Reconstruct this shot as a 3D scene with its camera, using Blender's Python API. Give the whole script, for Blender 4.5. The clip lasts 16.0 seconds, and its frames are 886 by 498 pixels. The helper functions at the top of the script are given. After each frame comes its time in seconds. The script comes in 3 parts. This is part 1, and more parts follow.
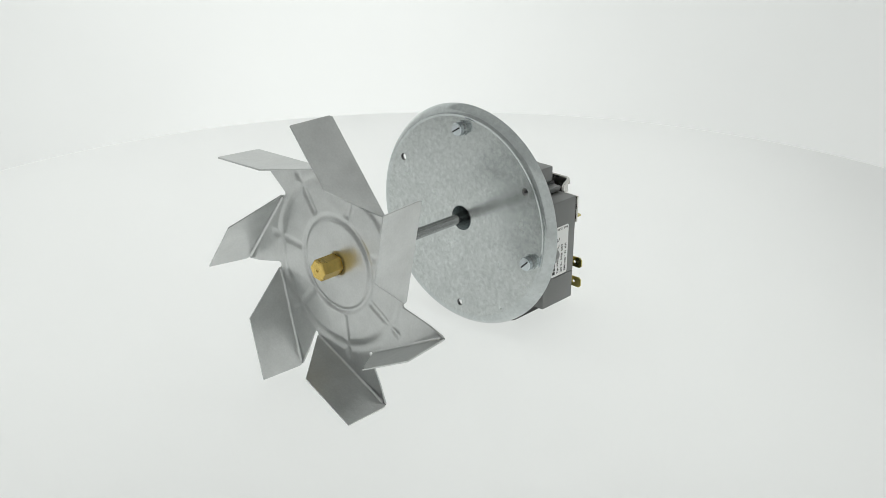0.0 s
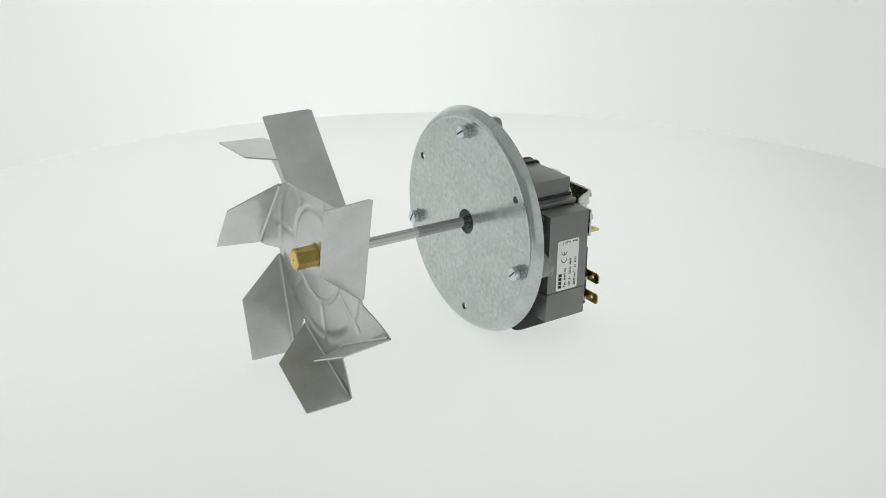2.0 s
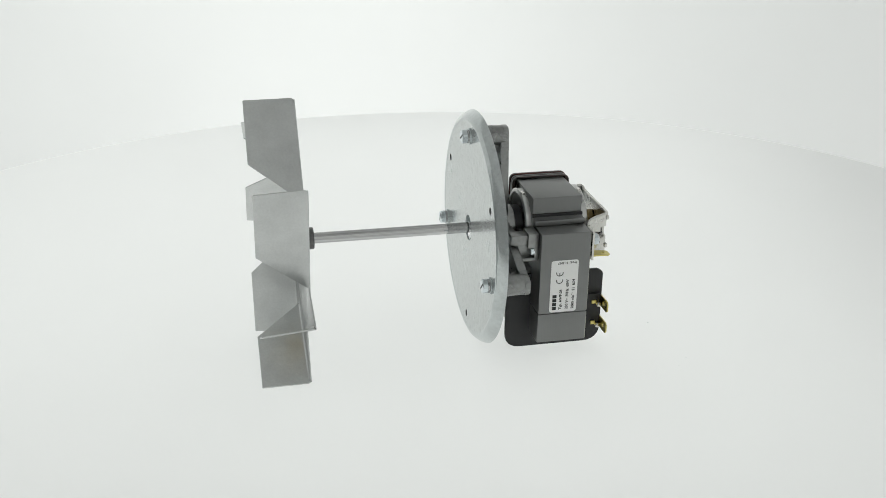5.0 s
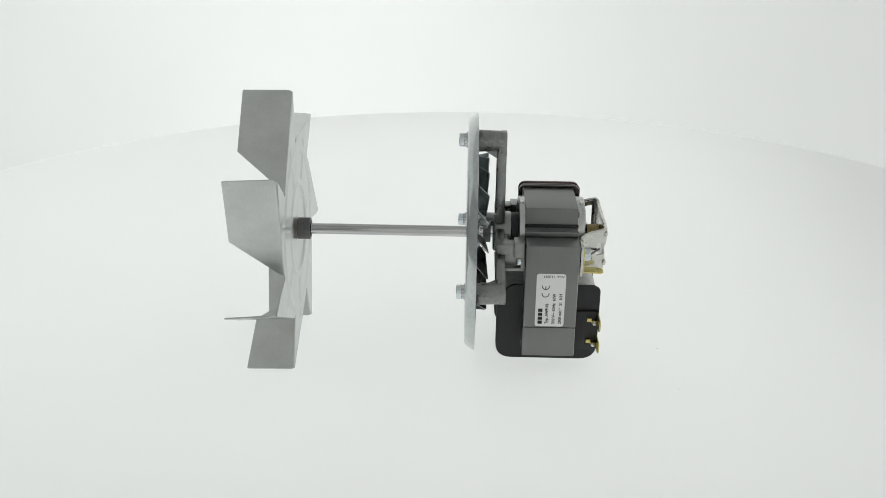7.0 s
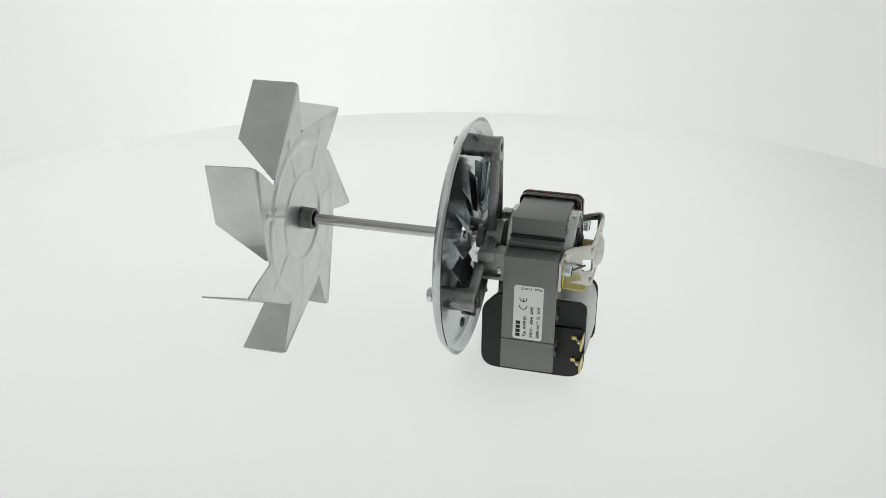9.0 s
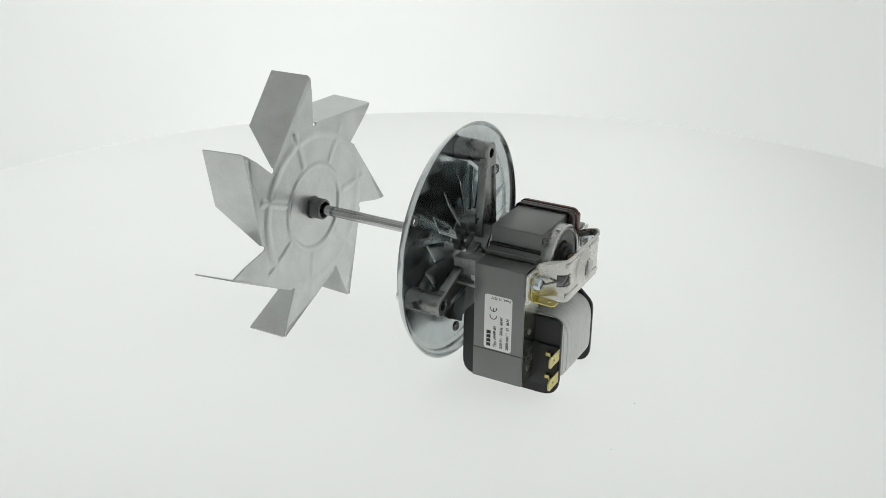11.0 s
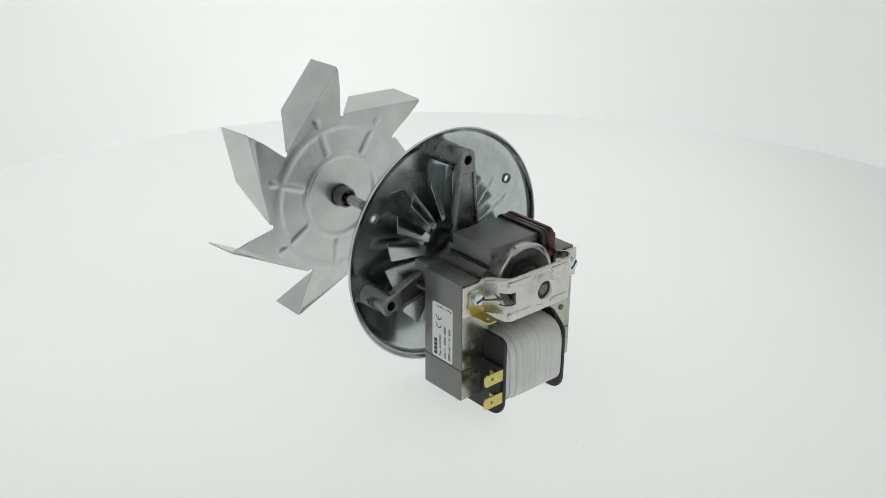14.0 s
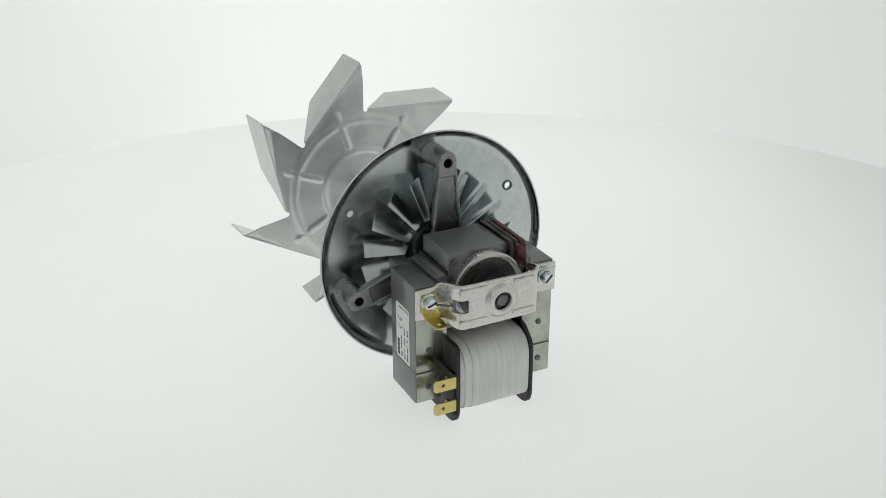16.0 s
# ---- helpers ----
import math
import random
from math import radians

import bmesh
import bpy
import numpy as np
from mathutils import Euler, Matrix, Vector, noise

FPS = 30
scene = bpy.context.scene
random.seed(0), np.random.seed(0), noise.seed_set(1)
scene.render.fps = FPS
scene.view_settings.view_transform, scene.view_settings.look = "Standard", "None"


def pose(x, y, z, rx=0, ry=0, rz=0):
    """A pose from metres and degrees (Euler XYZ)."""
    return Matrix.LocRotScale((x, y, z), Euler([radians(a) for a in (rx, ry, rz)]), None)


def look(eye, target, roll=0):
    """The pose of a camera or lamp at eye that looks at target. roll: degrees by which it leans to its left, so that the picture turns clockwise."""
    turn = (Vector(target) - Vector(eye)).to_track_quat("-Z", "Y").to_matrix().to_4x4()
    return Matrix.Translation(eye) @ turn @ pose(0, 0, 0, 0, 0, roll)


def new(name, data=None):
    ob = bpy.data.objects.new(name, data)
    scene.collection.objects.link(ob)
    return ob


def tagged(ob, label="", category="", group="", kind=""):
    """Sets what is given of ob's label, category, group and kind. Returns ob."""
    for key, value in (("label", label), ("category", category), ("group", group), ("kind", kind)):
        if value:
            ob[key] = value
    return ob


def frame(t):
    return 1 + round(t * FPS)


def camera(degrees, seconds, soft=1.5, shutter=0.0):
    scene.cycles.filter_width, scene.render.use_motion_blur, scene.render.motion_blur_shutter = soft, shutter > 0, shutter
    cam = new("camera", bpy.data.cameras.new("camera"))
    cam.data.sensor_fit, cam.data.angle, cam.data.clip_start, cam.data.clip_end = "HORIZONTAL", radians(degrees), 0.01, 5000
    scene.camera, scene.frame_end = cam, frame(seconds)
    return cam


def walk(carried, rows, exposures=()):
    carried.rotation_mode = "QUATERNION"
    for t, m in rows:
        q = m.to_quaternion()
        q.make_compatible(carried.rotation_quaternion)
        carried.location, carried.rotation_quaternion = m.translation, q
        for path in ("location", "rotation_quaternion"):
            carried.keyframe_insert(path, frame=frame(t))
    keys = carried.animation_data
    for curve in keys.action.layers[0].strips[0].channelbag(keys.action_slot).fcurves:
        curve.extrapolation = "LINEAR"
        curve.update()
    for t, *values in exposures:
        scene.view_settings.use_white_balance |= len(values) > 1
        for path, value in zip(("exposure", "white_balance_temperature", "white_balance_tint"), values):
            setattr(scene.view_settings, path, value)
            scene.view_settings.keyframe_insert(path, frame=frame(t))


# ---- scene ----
# ---- camera: stands still; the turntable carries the fan motor round ----
cam = camera(45.226, 16.0, soft=0.85)
EYE = (0.01168, -0.55227, 0.29022)
STAND = look(EYE, (EYE[0], EYE[1] + 0.92040, EYE[2] - 0.39099), -0.70)
walk(cam, [(0.0, STAND), (16.0, STAND)])

# ---- light: a white photo tent lit from outside, over a turntable lit from below ----
TINT = (0.965, 1.0, 0.968)
world = bpy.data.worlds.new("studio")
scene.world = world
world.use_nodes = True
world.node_tree.nodes["Background"].inputs["Color"].default_value = (*TINT, 1)
world.node_tree.nodes["Background"].inputs["Strength"].default_value = 0.80


def softbox(name, eye, target, size_x, size_y, watts):
    data = bpy.data.lights.new(name, "AREA")
    data.shape, data.size, data.size_y, data.energy = "RECTANGLE", size_x, size_y, watts
    data.color = TINT
    ob = new(name, data)
    ob.matrix_world = look(eye, target)
    return ob


softbox("table_light", (-0.09, 0.14, -0.15), (-0.09, 0.1401, 1), 0.79, 0.79, 1.80)
softbox("softbox_back", (-0.36, 2.40, -0.05), (-0.36, 0, -0.05), 1.1, 1.5, 8.1)
scene.view_settings.exposure = 0.0

# ---- materials ----


def material(name, color, rough=0.5, metal=0.0, grain=0.0, scale=400.0, spread=0.0, stains=0.0, stain_scale=40.0,
             stretch=(1, 1, 1), bump=0.0, coat=0.0, stain_rough=0.0, wave=0.0, flakes=0.0, flake_scale=500.0):
    """Principled surface with a fine grain and broad stains, both in object space."""
    m = bpy.data.materials.new(name)
    m.use_nodes = True
    nt = m.node_tree
    b = nt.nodes["Principled BSDF"]
    b.inputs["Base Color"].default_value = (*color, 1)
    b.inputs["Roughness"].default_value = rough
    b.inputs["Metallic"].default_value = metal
    b.inputs["Coat Weight"].default_value = coat
    if not (grain or stains or bump):
        return m
    tc = nt.nodes.new("ShaderNodeTexCoord")
    mp = nt.nodes.new("ShaderNodeMapping")
    mp.inputs["Scale"].default_value = stretch
    nt.links.new(tc.outputs["Object"], mp.inputs["Vector"])
    fine = nt.nodes.new("ShaderNodeTexNoise")
    fine.inputs["Scale"].default_value, fine.inputs["Detail"].default_value = scale, 4
    nt.links.new(mp.outputs["Vector"], fine.inputs["Vector"])
    broad = nt.nodes.new("ShaderNodeTexNoise")
    broad.inputs["Scale"].default_value, broad.inputs["Detail"].default_value = stain_scale, 5
    nt.links.new(tc.outputs["Object"], broad.inputs["Vector"])

    def ranged(node, low, high):
        r = nt.nodes.new("ShaderNodeMapRange")
        r.inputs["From Min"].default_value, r.inputs["From Max"].default_value = 0.3, 0.7
        r.inputs["To Min"].default_value, r.inputs["To Max"].default_value = low, high
        nt.links.new(node.outputs["Fac"], r.inputs["Value"])
        return r

    mul = nt.nodes.new("ShaderNodeMath")
    mul.operation = "MULTIPLY"
    nt.links.new(ranged(fine, 1 - grain, 1 + grain).outputs[0], mul.inputs[0])
    nt.links.new(ranged(broad, 1 - stains, 1 + stains).outputs[0], mul.inputs[1])
    value = mul
    if flakes:
        # crystals of the zinc coat: small cells with ragged borders, each a little lighter or darker
        ragged = nt.nodes.new("ShaderNodeMixRGB")
        ragged.blend_type = "LINEAR_LIGHT"
        ragged.inputs["Fac"].default_value = 0.0035
        nt.links.new(tc.outputs["Object"], ragged.inputs["Color1"])
        nt.links.new(fine.outputs["Color"], ragged.inputs["Color2"])
        cells = nt.nodes.new("ShaderNodeTexVoronoi")
        cells.inputs["Scale"].default_value = flake_scale
        nt.links.new(ragged.outputs[0], cells.inputs["Vector"])
        sep = nt.nodes.new("ShaderNodeSeparateColor")
        nt.links.new(cells.outputs["Color"], sep.inputs[0])
        cell = nt.nodes.new("ShaderNodeMapRange")
        cell.inputs["To Min"].default_value, cell.inputs["To Max"].default_value = 1 - flakes, 1 + flakes
        nt.links.new(sep.outputs[0], cell.inputs["Value"])
        value = nt.nodes.new("ShaderNodeMath")
        value.operation = "MULTIPLY"
        nt.links.new(mul.outputs[0], value.inputs[0])
        nt.links.new(cell.outputs[0], value.inputs[1])
    tint = nt.nodes.new("ShaderNodeVectorMath")
    tint.operation = "SCALE"
    tint.inputs[0].default_value = color
    nt.links.new(value.outputs[0], tint.inputs["Scale"])
    nt.links.new(tint.outputs[0], b.inputs["Base Color"])
    if spread or stain_rough:
        add = nt.nodes.new("ShaderNodeMath")
        add.inputs[1].default_value = rough
        nt.links.new(ranged(broad, -spread - stain_rough, spread + stain_rough).outputs[0], add.inputs[0])
        nt.links.new(add.outputs[0], b.inputs["Roughness"])
    if bump:
        bp = nt.nodes.new("ShaderNodeBump")
        bp.inputs["Strength"].default_value, bp.inputs["Distance"].default_value = bump, 0.0003
        nt.links.new(fine.outputs["Fac"], bp.inputs["Height"])
        nt.links.new(bp.outputs[0], b.inputs["Normal"])
    if wave:
        # the sheet is not quite flat
        bp = nt.nodes.new("ShaderNodeBump")
        bp.inputs["Strength"].default_value, bp.inputs["Distance"].default_value = wave, 0.001
        nt.links.new(broad.outputs["Fac"], bp.inputs["Height"])
        nt.links.new(bp.outputs[0], b.inputs["Normal"])
    return m


def thin(name, color, through_color):
    """A thin sheet that scatters light to both sides, with a faint cloudiness."""
    m = bpy.data.materials.new(name)
    m.use_nodes = True
    nt = m.node_tree
    nt.nodes.remove(nt.nodes["Principled BSDF"])
    tc = nt.nodes.new("ShaderNodeTexCoord")
    cloud = nt.nodes.new("ShaderNodeTexNoise")
    cloud.inputs["Scale"].default_value, cloud.inputs["Detail"].default_value = 2.2, 3
    nt.links.new(tc.outputs["Object"], cloud.inputs["Vector"])
    r = nt.nodes.new("ShaderNodeMapRange")
    r.inputs["From Min"].default_value, r.inputs["From Max"].default_value = 0.3, 0.7
    r.inputs["To Min"].default_value, r.inputs["To Max"].default_value = 0.985, 1.015
    nt.links.new(cloud.outputs["Fac"], r.inputs["Value"])
    add = nt.nodes.new("ShaderNodeAddShader")
    for i, (kind, c) in enumerate((("ShaderNodeBsdfDiffuse", color), ("ShaderNodeBsdfTranslucent", through_color))):
        sc = nt.nodes.new("ShaderNodeVectorMath")
        sc.operation = "SCALE"
        sc.inputs[0].default_value = c
        nt.links.new(r.outputs[0], sc.inputs["Scale"])
        sh = nt.nodes.new(kind)
        nt.links.new(sc.outputs[0], sh.inputs["Color"])
        nt.links.new(sh.outputs[0], add.inputs[i])
    nt.links.new(add.outputs[0], nt.nodes["Material Output"].inputs["Surface"])
    return m


ACRYLIC = thin("opal acrylic", (0.46, 0.46, 0.46), (0.44, 0.44, 0.44))
# paler than the disc: the bright line along its rim is painted in
EDGE = thin("acrylic edge lightened as glint", (0.51, 0.51, 0.51), (0.48, 0.48, 0.48))
TENT = thin("white tent fabric", (0.42, 0.42, 0.42), (0.52, 0.52, 0.52))
# less translucent than the walls, only to dim what comes from overhead
ROOF = thin("dimmed roof fabric", (0.50, 0.50, 0.50), (0.20, 0.20, 0.20))
# lets little light through, for the added curtain out of view
CURTAIN = thin("dim unseen curtain", (0.40, 0.40, 0.40), (0.12, 0.12, 0.12))
STAND_PAINT = material("white painted stand", (0.8, 0.8, 0.8), 0.5, 0, 0.02, 300, 0, 0.02, 20)
DUST = material("dust speck", (0.8, 0.82, 0.82), 0.9)
ALU = material("aluminised sheet", (0.59, 0.60, 0.595), 0.33, 1.0, 0.035, 900, 0.0, 0.09, 55, (1, 1, 1), 0.0, 0, 0.05, 0.8)
ZINC = material("zinc plated sheet", (0.515, 0.555, 0.56), 0.205, 1.0, 0.05, 420, 0, 0.10, 60, (1, 1, 1), 0.0, 0, 0.06, 0.0, 0.03, 500)
SPANGLE = material("spangled zinc sheet", (0.52, 0.545, 0.54), 0.215, 1.0, 0.11, 380, 0, 0.07, 75, (1, 1, 1), 0.035, 0, 0.06, 0.0, 0.085, 800)
RIM = material("drawn zinc rim", (0.53, 0.56, 0.56), 0.17, 1.0, 0.06, 420, 0, 0.08, 70, (1, 1, 1), 0.0, 0, 0.05, 0.0, 0.05, 800)
SCREWZINC = material("blue zinc screw", (0.64, 0.69, 0.715), 0.2, 1.0, 0.05, 500, 0, 0.10, 200, (1, 1, 1), 0.05, 0, 0.06)
BRIGHT = material("bright zinc", (0.62, 0.61, 0.58), 0.27, 1.0, 0.02, 500, 0, 0.04, 90, (1, 1, 1), 0.0, 0, 0.04)
# the strong lengthwise grain paints light and dark reflection lines along the shaft
STEEL = material("steel with painted reflection streaks", (0.50, 0.50, 0.50), 0.07, 1.0, 0.40, 900, 0, 0.03, 60, (0.01, 1, 1), 0.0, 0, 0.02)
DARKSTEEL = material("phosphated steel", (0.16, 0.16, 0.16), 0.42, 0.9, 0.15, 700, 0.08, 0.1, 90)
CAST = material("cast zinc alloy", (0.27, 0.275, 0.27), 0.31, 0.88, 0.08, 500, 0, 0.14, 80, (1, 1, 1), 0.05, 0, 0.08)
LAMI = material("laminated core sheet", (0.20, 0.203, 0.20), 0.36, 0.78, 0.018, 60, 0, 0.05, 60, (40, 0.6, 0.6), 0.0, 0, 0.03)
# paler than the core's sides: part of the light on the end is painted in
COREFACE = material("lightened core face sheet", (0.40, 0.41, 0.355), 0.2, 0.95, 0.05, 300, 0, 0.20, 75, (1, 1, 1), 0.0, 0, 0.08)
BRASS = material("brass", (0.72, 0.52, 0.16), 0.28, 1.0, 0.06, 500, 0.06, 0.08, 120)
TABBRASS = material("brass terminal", (0.60, 0.52, 0.19), 0.3, 1.0, 0.04, 500, 0, 0.06, 200, (1, 1, 1), 0, 0, 0.04)
BRONZE = material("oiled bronze", (0.22, 0.17, 0.08), 0.35, 0.9, 0.1, 400, 0, 0.15, 120)
BLACK = material("black plastic", (0.009, 0.009, 0.010), 0.48, 0, 0.1, 500, 0, 0.1, 80)
TAPE = material("white winding tape", (0.60, 0.60, 0.59), 0.62, 0, 0.06, 60, 0, 0.08, 55, (0.5, 9, 0.5), 0.10)
RED = material("red brown insulation", (0.07, 0.017, 0.014), 0.26, 0, 0.25, 200, 0, 0.3, 80)
PAPER = material("white label", (0.82, 0.82, 0.81), 0.5, 0, 0.01, 500, 0, 0.01, 100)
DARKWRAP = material("black brown varnished wrap", (0.022, 0.012, 0.010), 0.28, 0, 0.25, 200, 0, 0.3, 80)
INK = material("black ink", (0.02, 0.02, 0.02), 0.6)
RING = material("turned ring", (0.55, 0.55, 0.54), 0.3, 0.95, 0.05, 400, 0, 0.10, 90, (1, 1, 1), 0, 0, 0.05)
# near black that paints the shade inside bores, slots and round the rotor
VOID = material("near black hollow shade", (0.03, 0.03, 0.032), 0.5, 0, 0.1, 300)

# ---- mesh helpers, in millimetres ----
MM = 0.001
# the axis of the shaft in the turntable's space; x runs along it from the blades to the motor
AXIS = Matrix(((0.999206, 0.032982, 0.022370, 0.02478), (-0.032974, 0.999456, -0.000738, -0.0075),
               (-0.022382, 0.0, 0.999749, 0.0692), (0, 0, 0, 1)))


def part(name, bm, mat, parent, label="", smooth=35, basis=None):
    """Links a bmesh, built in millimetres, as one mesh object under a thing or a part."""
    bmesh.ops.scale(bm, vec=(MM, MM, MM), verts=bm.verts)
    bmesh.ops.recalc_face_normals(bm, faces=bm.faces)
    me = bpy.data.meshes.new(name)
    bm.to_mesh(me)
    bm.free()
    return part_mesh(name, me, mat, parent, label, smooth, basis)


def part_mesh(name, me, mat, parent, label="", smooth=35, basis=None):
    me.materials.clear()
    me.materials.append(mat)
    me.shade_smooth()
    me.set_sharp_from_angle(angle=radians(smooth))
    ob = new(name, me)
    ob.parent = parent
    if basis is not None:
        ob.matrix_basis = basis
    elif parent is not None and parent.type == "EMPTY":
        ob.matrix_basis = AXIS
    if label:
        tagged(ob, label)
    return ob


def box(x0, x1, y0, y1, z0, z1, bevel=0.4, bm=None, segments=2, m=None):
    bm = bm or bmesh.new()
    mat = Matrix.Translation(((x0 + x1) / 2, (y0 + y1) / 2, (z0 + z1) / 2)) @ Matrix.Diagonal((abs(x1 - x0), abs(y1 - y0), abs(z1 - z0), 1))
    vs = bmesh.ops.create_cube(bm, size=1, matrix=(m @ mat) if m else mat)["verts"]
    if bevel:
        es = {e for v in vs for e in v.link_edges}
        bmesh.ops.bevel(bm, geom=list(es), offset=bevel, segments=segments, profile=0.6, affect="EDGES")
    return bm


def lathe(profile, n=64, centre=(0, 0), bm=None, phase=0.0, closed=False):
    """Turns a profile of (x, r) about the x axis through centre (y, z)."""
    bm = bm or bmesh.new()
    rings = []
    for x, r in profile:
        if r < 1e-6:
            rings.append([bm.verts.new((x, *centre))])
        else:
            rings.append([bm.verts.new((x, centre[0] + r * math.cos(phase + 2 * math.pi * i / n), centre[1] + r * math.sin(phase + 2 * math.pi * i / n))) for i in range(n)])
    pairs = list(zip(rings, rings[1:])) + ([(rings[-1], rings[0])] if closed else [])
    for a, b in pairs:
        for i in range(n):
            j = (i + 1) % n
            if len(a) == 1 and len(b) == 1:
                continue
            if len(a) == 1:
                bm.faces.new((a[0], b[i], b[j]))
            elif len(b) == 1:
                bm.faces.new((a[i], b[0], a[j]))
            else:
                bm.faces.new((a[i], b[i], b[j], a[j]))
    return bm


def sheet(loops, depth, bevel=0.15, m=None, res=1):
    """A flat sheet from closed outlines (the first outside, the rest holes) in its own xy plane, depth thick about z = 0,
    as a mesh in metres moved by m (in millimetres)."""
    cu = bpy.data.curves.new("outline", "CURVE")
    cu.dimensions, cu.fill_mode = "2D", "BOTH"
    cu.extrude, cu.bevel_depth, cu.bevel_resolution = max(depth / 2 - bevel, 0.01), bevel, res
    cu.offset = -bevel
    for lp in loops:
        sp = cu.splines.new("POLY")
        sp.points.add(len(lp) - 1)
        for p, q in zip(sp.points, lp):
            p.co = (q[0], q[1], 0, 1)
        sp.use_cyclic_u = True
    ob = bpy.data.objects.new("outline", cu)
    me = bpy.data.meshes.new_from_object(ob)
    bpy.data.objects.remove(ob)
    me.transform(Matrix.Scale(MM, 4) @ (m or Matrix()))
    return me


def circle(y, z, r, n=32):
    return [(y + r * math.cos(2 * math.pi * i / n), z + r * math.sin(2 * math.pi * i / n)) for i in range(n)]


def rounded(points, radii, n=4):
    """A closed outline with its corners rounded."""
    out = []
    for i, p in enumerate(points):
        r = radii[i] if isinstance(radii, (list, tuple)) else radii
        p, a, b = Vector(p), Vector(points[i - 1]), Vector(points[(i + 1) % len(points)])
        if r <= 0:
            out.append(tuple(p))
            continue
        da, db = (a - p).normalized(), (b - p).normalized()
        half = da.angle(db) / 2
        d = min(r / math.tan(half), (a - p).length * 0.49, (b - p).length * 0.49)
        p0, p1 = p + da * d, p + db * d
        for k in range(n + 1):
            t = k / n
            out.append(tuple(p0 * (1 - t) ** 2 + p * 2 * t * (1 - t) + p1 * t * t))
    return out


def plane_x(x):
    """Sheet space to a plane across the shaft: its x, y become y, z."""
    return Matrix(((0, 0, 1, x), (1, 0, 0, 0), (0, 1, 0, 0), (0, 0, 0, 1)))


def plane_y(y):
    """Sheet space to a plane along the shaft: its x, y become x, z; its front looks to -y."""
    return Matrix(((1, 0, 0, 0), (0, 0, -1, y), (0, 1, 0, 0), (0, 0, 0, 1)))


# ---- the tent and the turntable ----
def shell(name, rows, a0, a1, mat, label, category):
    """Part of a round hanging: rows of (height, radius), from angle a0 to a1 in degrees."""
    n = max(8, int((a1 - a0) / 4))
    bm = bmesh.new()
    rings = [[bm.verts.new((1000 * r * math.cos(radians(a0 + (a1 - a0) * i / n)), 100 + 1000 * r * math.sin(radians(a0 + (a1 - a0) * i / n)), 1000 * z)) for i in range(n + 1)] for z, r in rows]
    for a, b in zip(rings, rings[1:]):
        for i in range(n):
            bm.faces.new((a[i], a[i + 1], b[i + 1], b[i]))
    return tagged(part(name, bm, mat, None, smooth=80), label, category, kind="structure")


def tent():
    wall = [(-0.9, 0.05), (-0.9, 1.0), (-0.86, 1.2), (-0.75, 1.32), (-0.55, 1.37), (-0.2, 1.38), (0.1, 1.38), (0.8, 1.36), (1.1, 1.3)]
    shell("backdrop", wall, -98, 185, TENT, "seamless white fabric photo tent round the turntable", "backdrop")
    # roof out of view, added to keep the overhead light low
    shell("ceiling", [(1.1, 1.3), (1.25, 1.15), (1.36, 0.9), (1.43, 0.5), (1.45, 0.02)], -35, 325, ROOF, "unseen white tent roof added to dim the light from above", "ceiling")
    # added out of view so that the metal reflects a darker front left
    shell("wall_south", wall, 185, 262, CURTAIN, "unseen dim curtain added to darken the tent's front left side", "curtain")


def turntable():
    top = new("turntable")
    r = 484
    bm = lathe([(0, r - 2.4), (0, 300), (0, 0)], 160)
    bmesh.ops.rotate(bm, verts=bm.verts, matrix=Matrix.Rotation(radians(-90), 3, "Y"))
    part("disc", bm, ACRYLIC, top, basis=Matrix())
    # rim ring in the paler tone that stands for its glint
    bm = lathe([(-5, r), (-1.2, r), (-0.4, r - 0.35), (0, r - 1.2), (0, r - 2.4)], 160)
    bmesh.ops.rotate(bm, verts=bm.verts, matrix=Matrix.Rotation(radians(-90), 3, "Y"))
    part("edge", bm, EDGE, top, "acrylic edge with its bright glint put into the colour", basis=Matrix())
    bm = lathe([(-895, 0), (-895, 160), (-885, 168), (-200, 168), (-185, 460), (-180, 470), (-180, 0)], 48)
    bmesh.ops.rotate(bm, verts=bm.verts, matrix=Matrix.Rotation(radians(-90), 3, "Y"))
    part("pedestal", bm, STAND_PAINT, top, basis=Matrix())
    for x, y, s in ((133.0, -17.9, 1.1), (135.7, -63.4, 0.9), (128, -70.5, 0.6), (-62, -118, 0.5), (40, -131, 0.5), (171, -44, 0.5)):
        bm = bmesh.new()
        bmesh.ops.create_icosphere(bm, subdivisions=1, radius=s * 0.45, matrix=Matrix.Translation((x, y, 0.1)) @ Matrix.Diagonal((1.5, 0.6, 0.5, 1)))
        part("dust_speck", bm, DUST, top, basis=Matrix())
    return tagged(top, "large round white acrylic turntable disc with dust specks", "turntable")


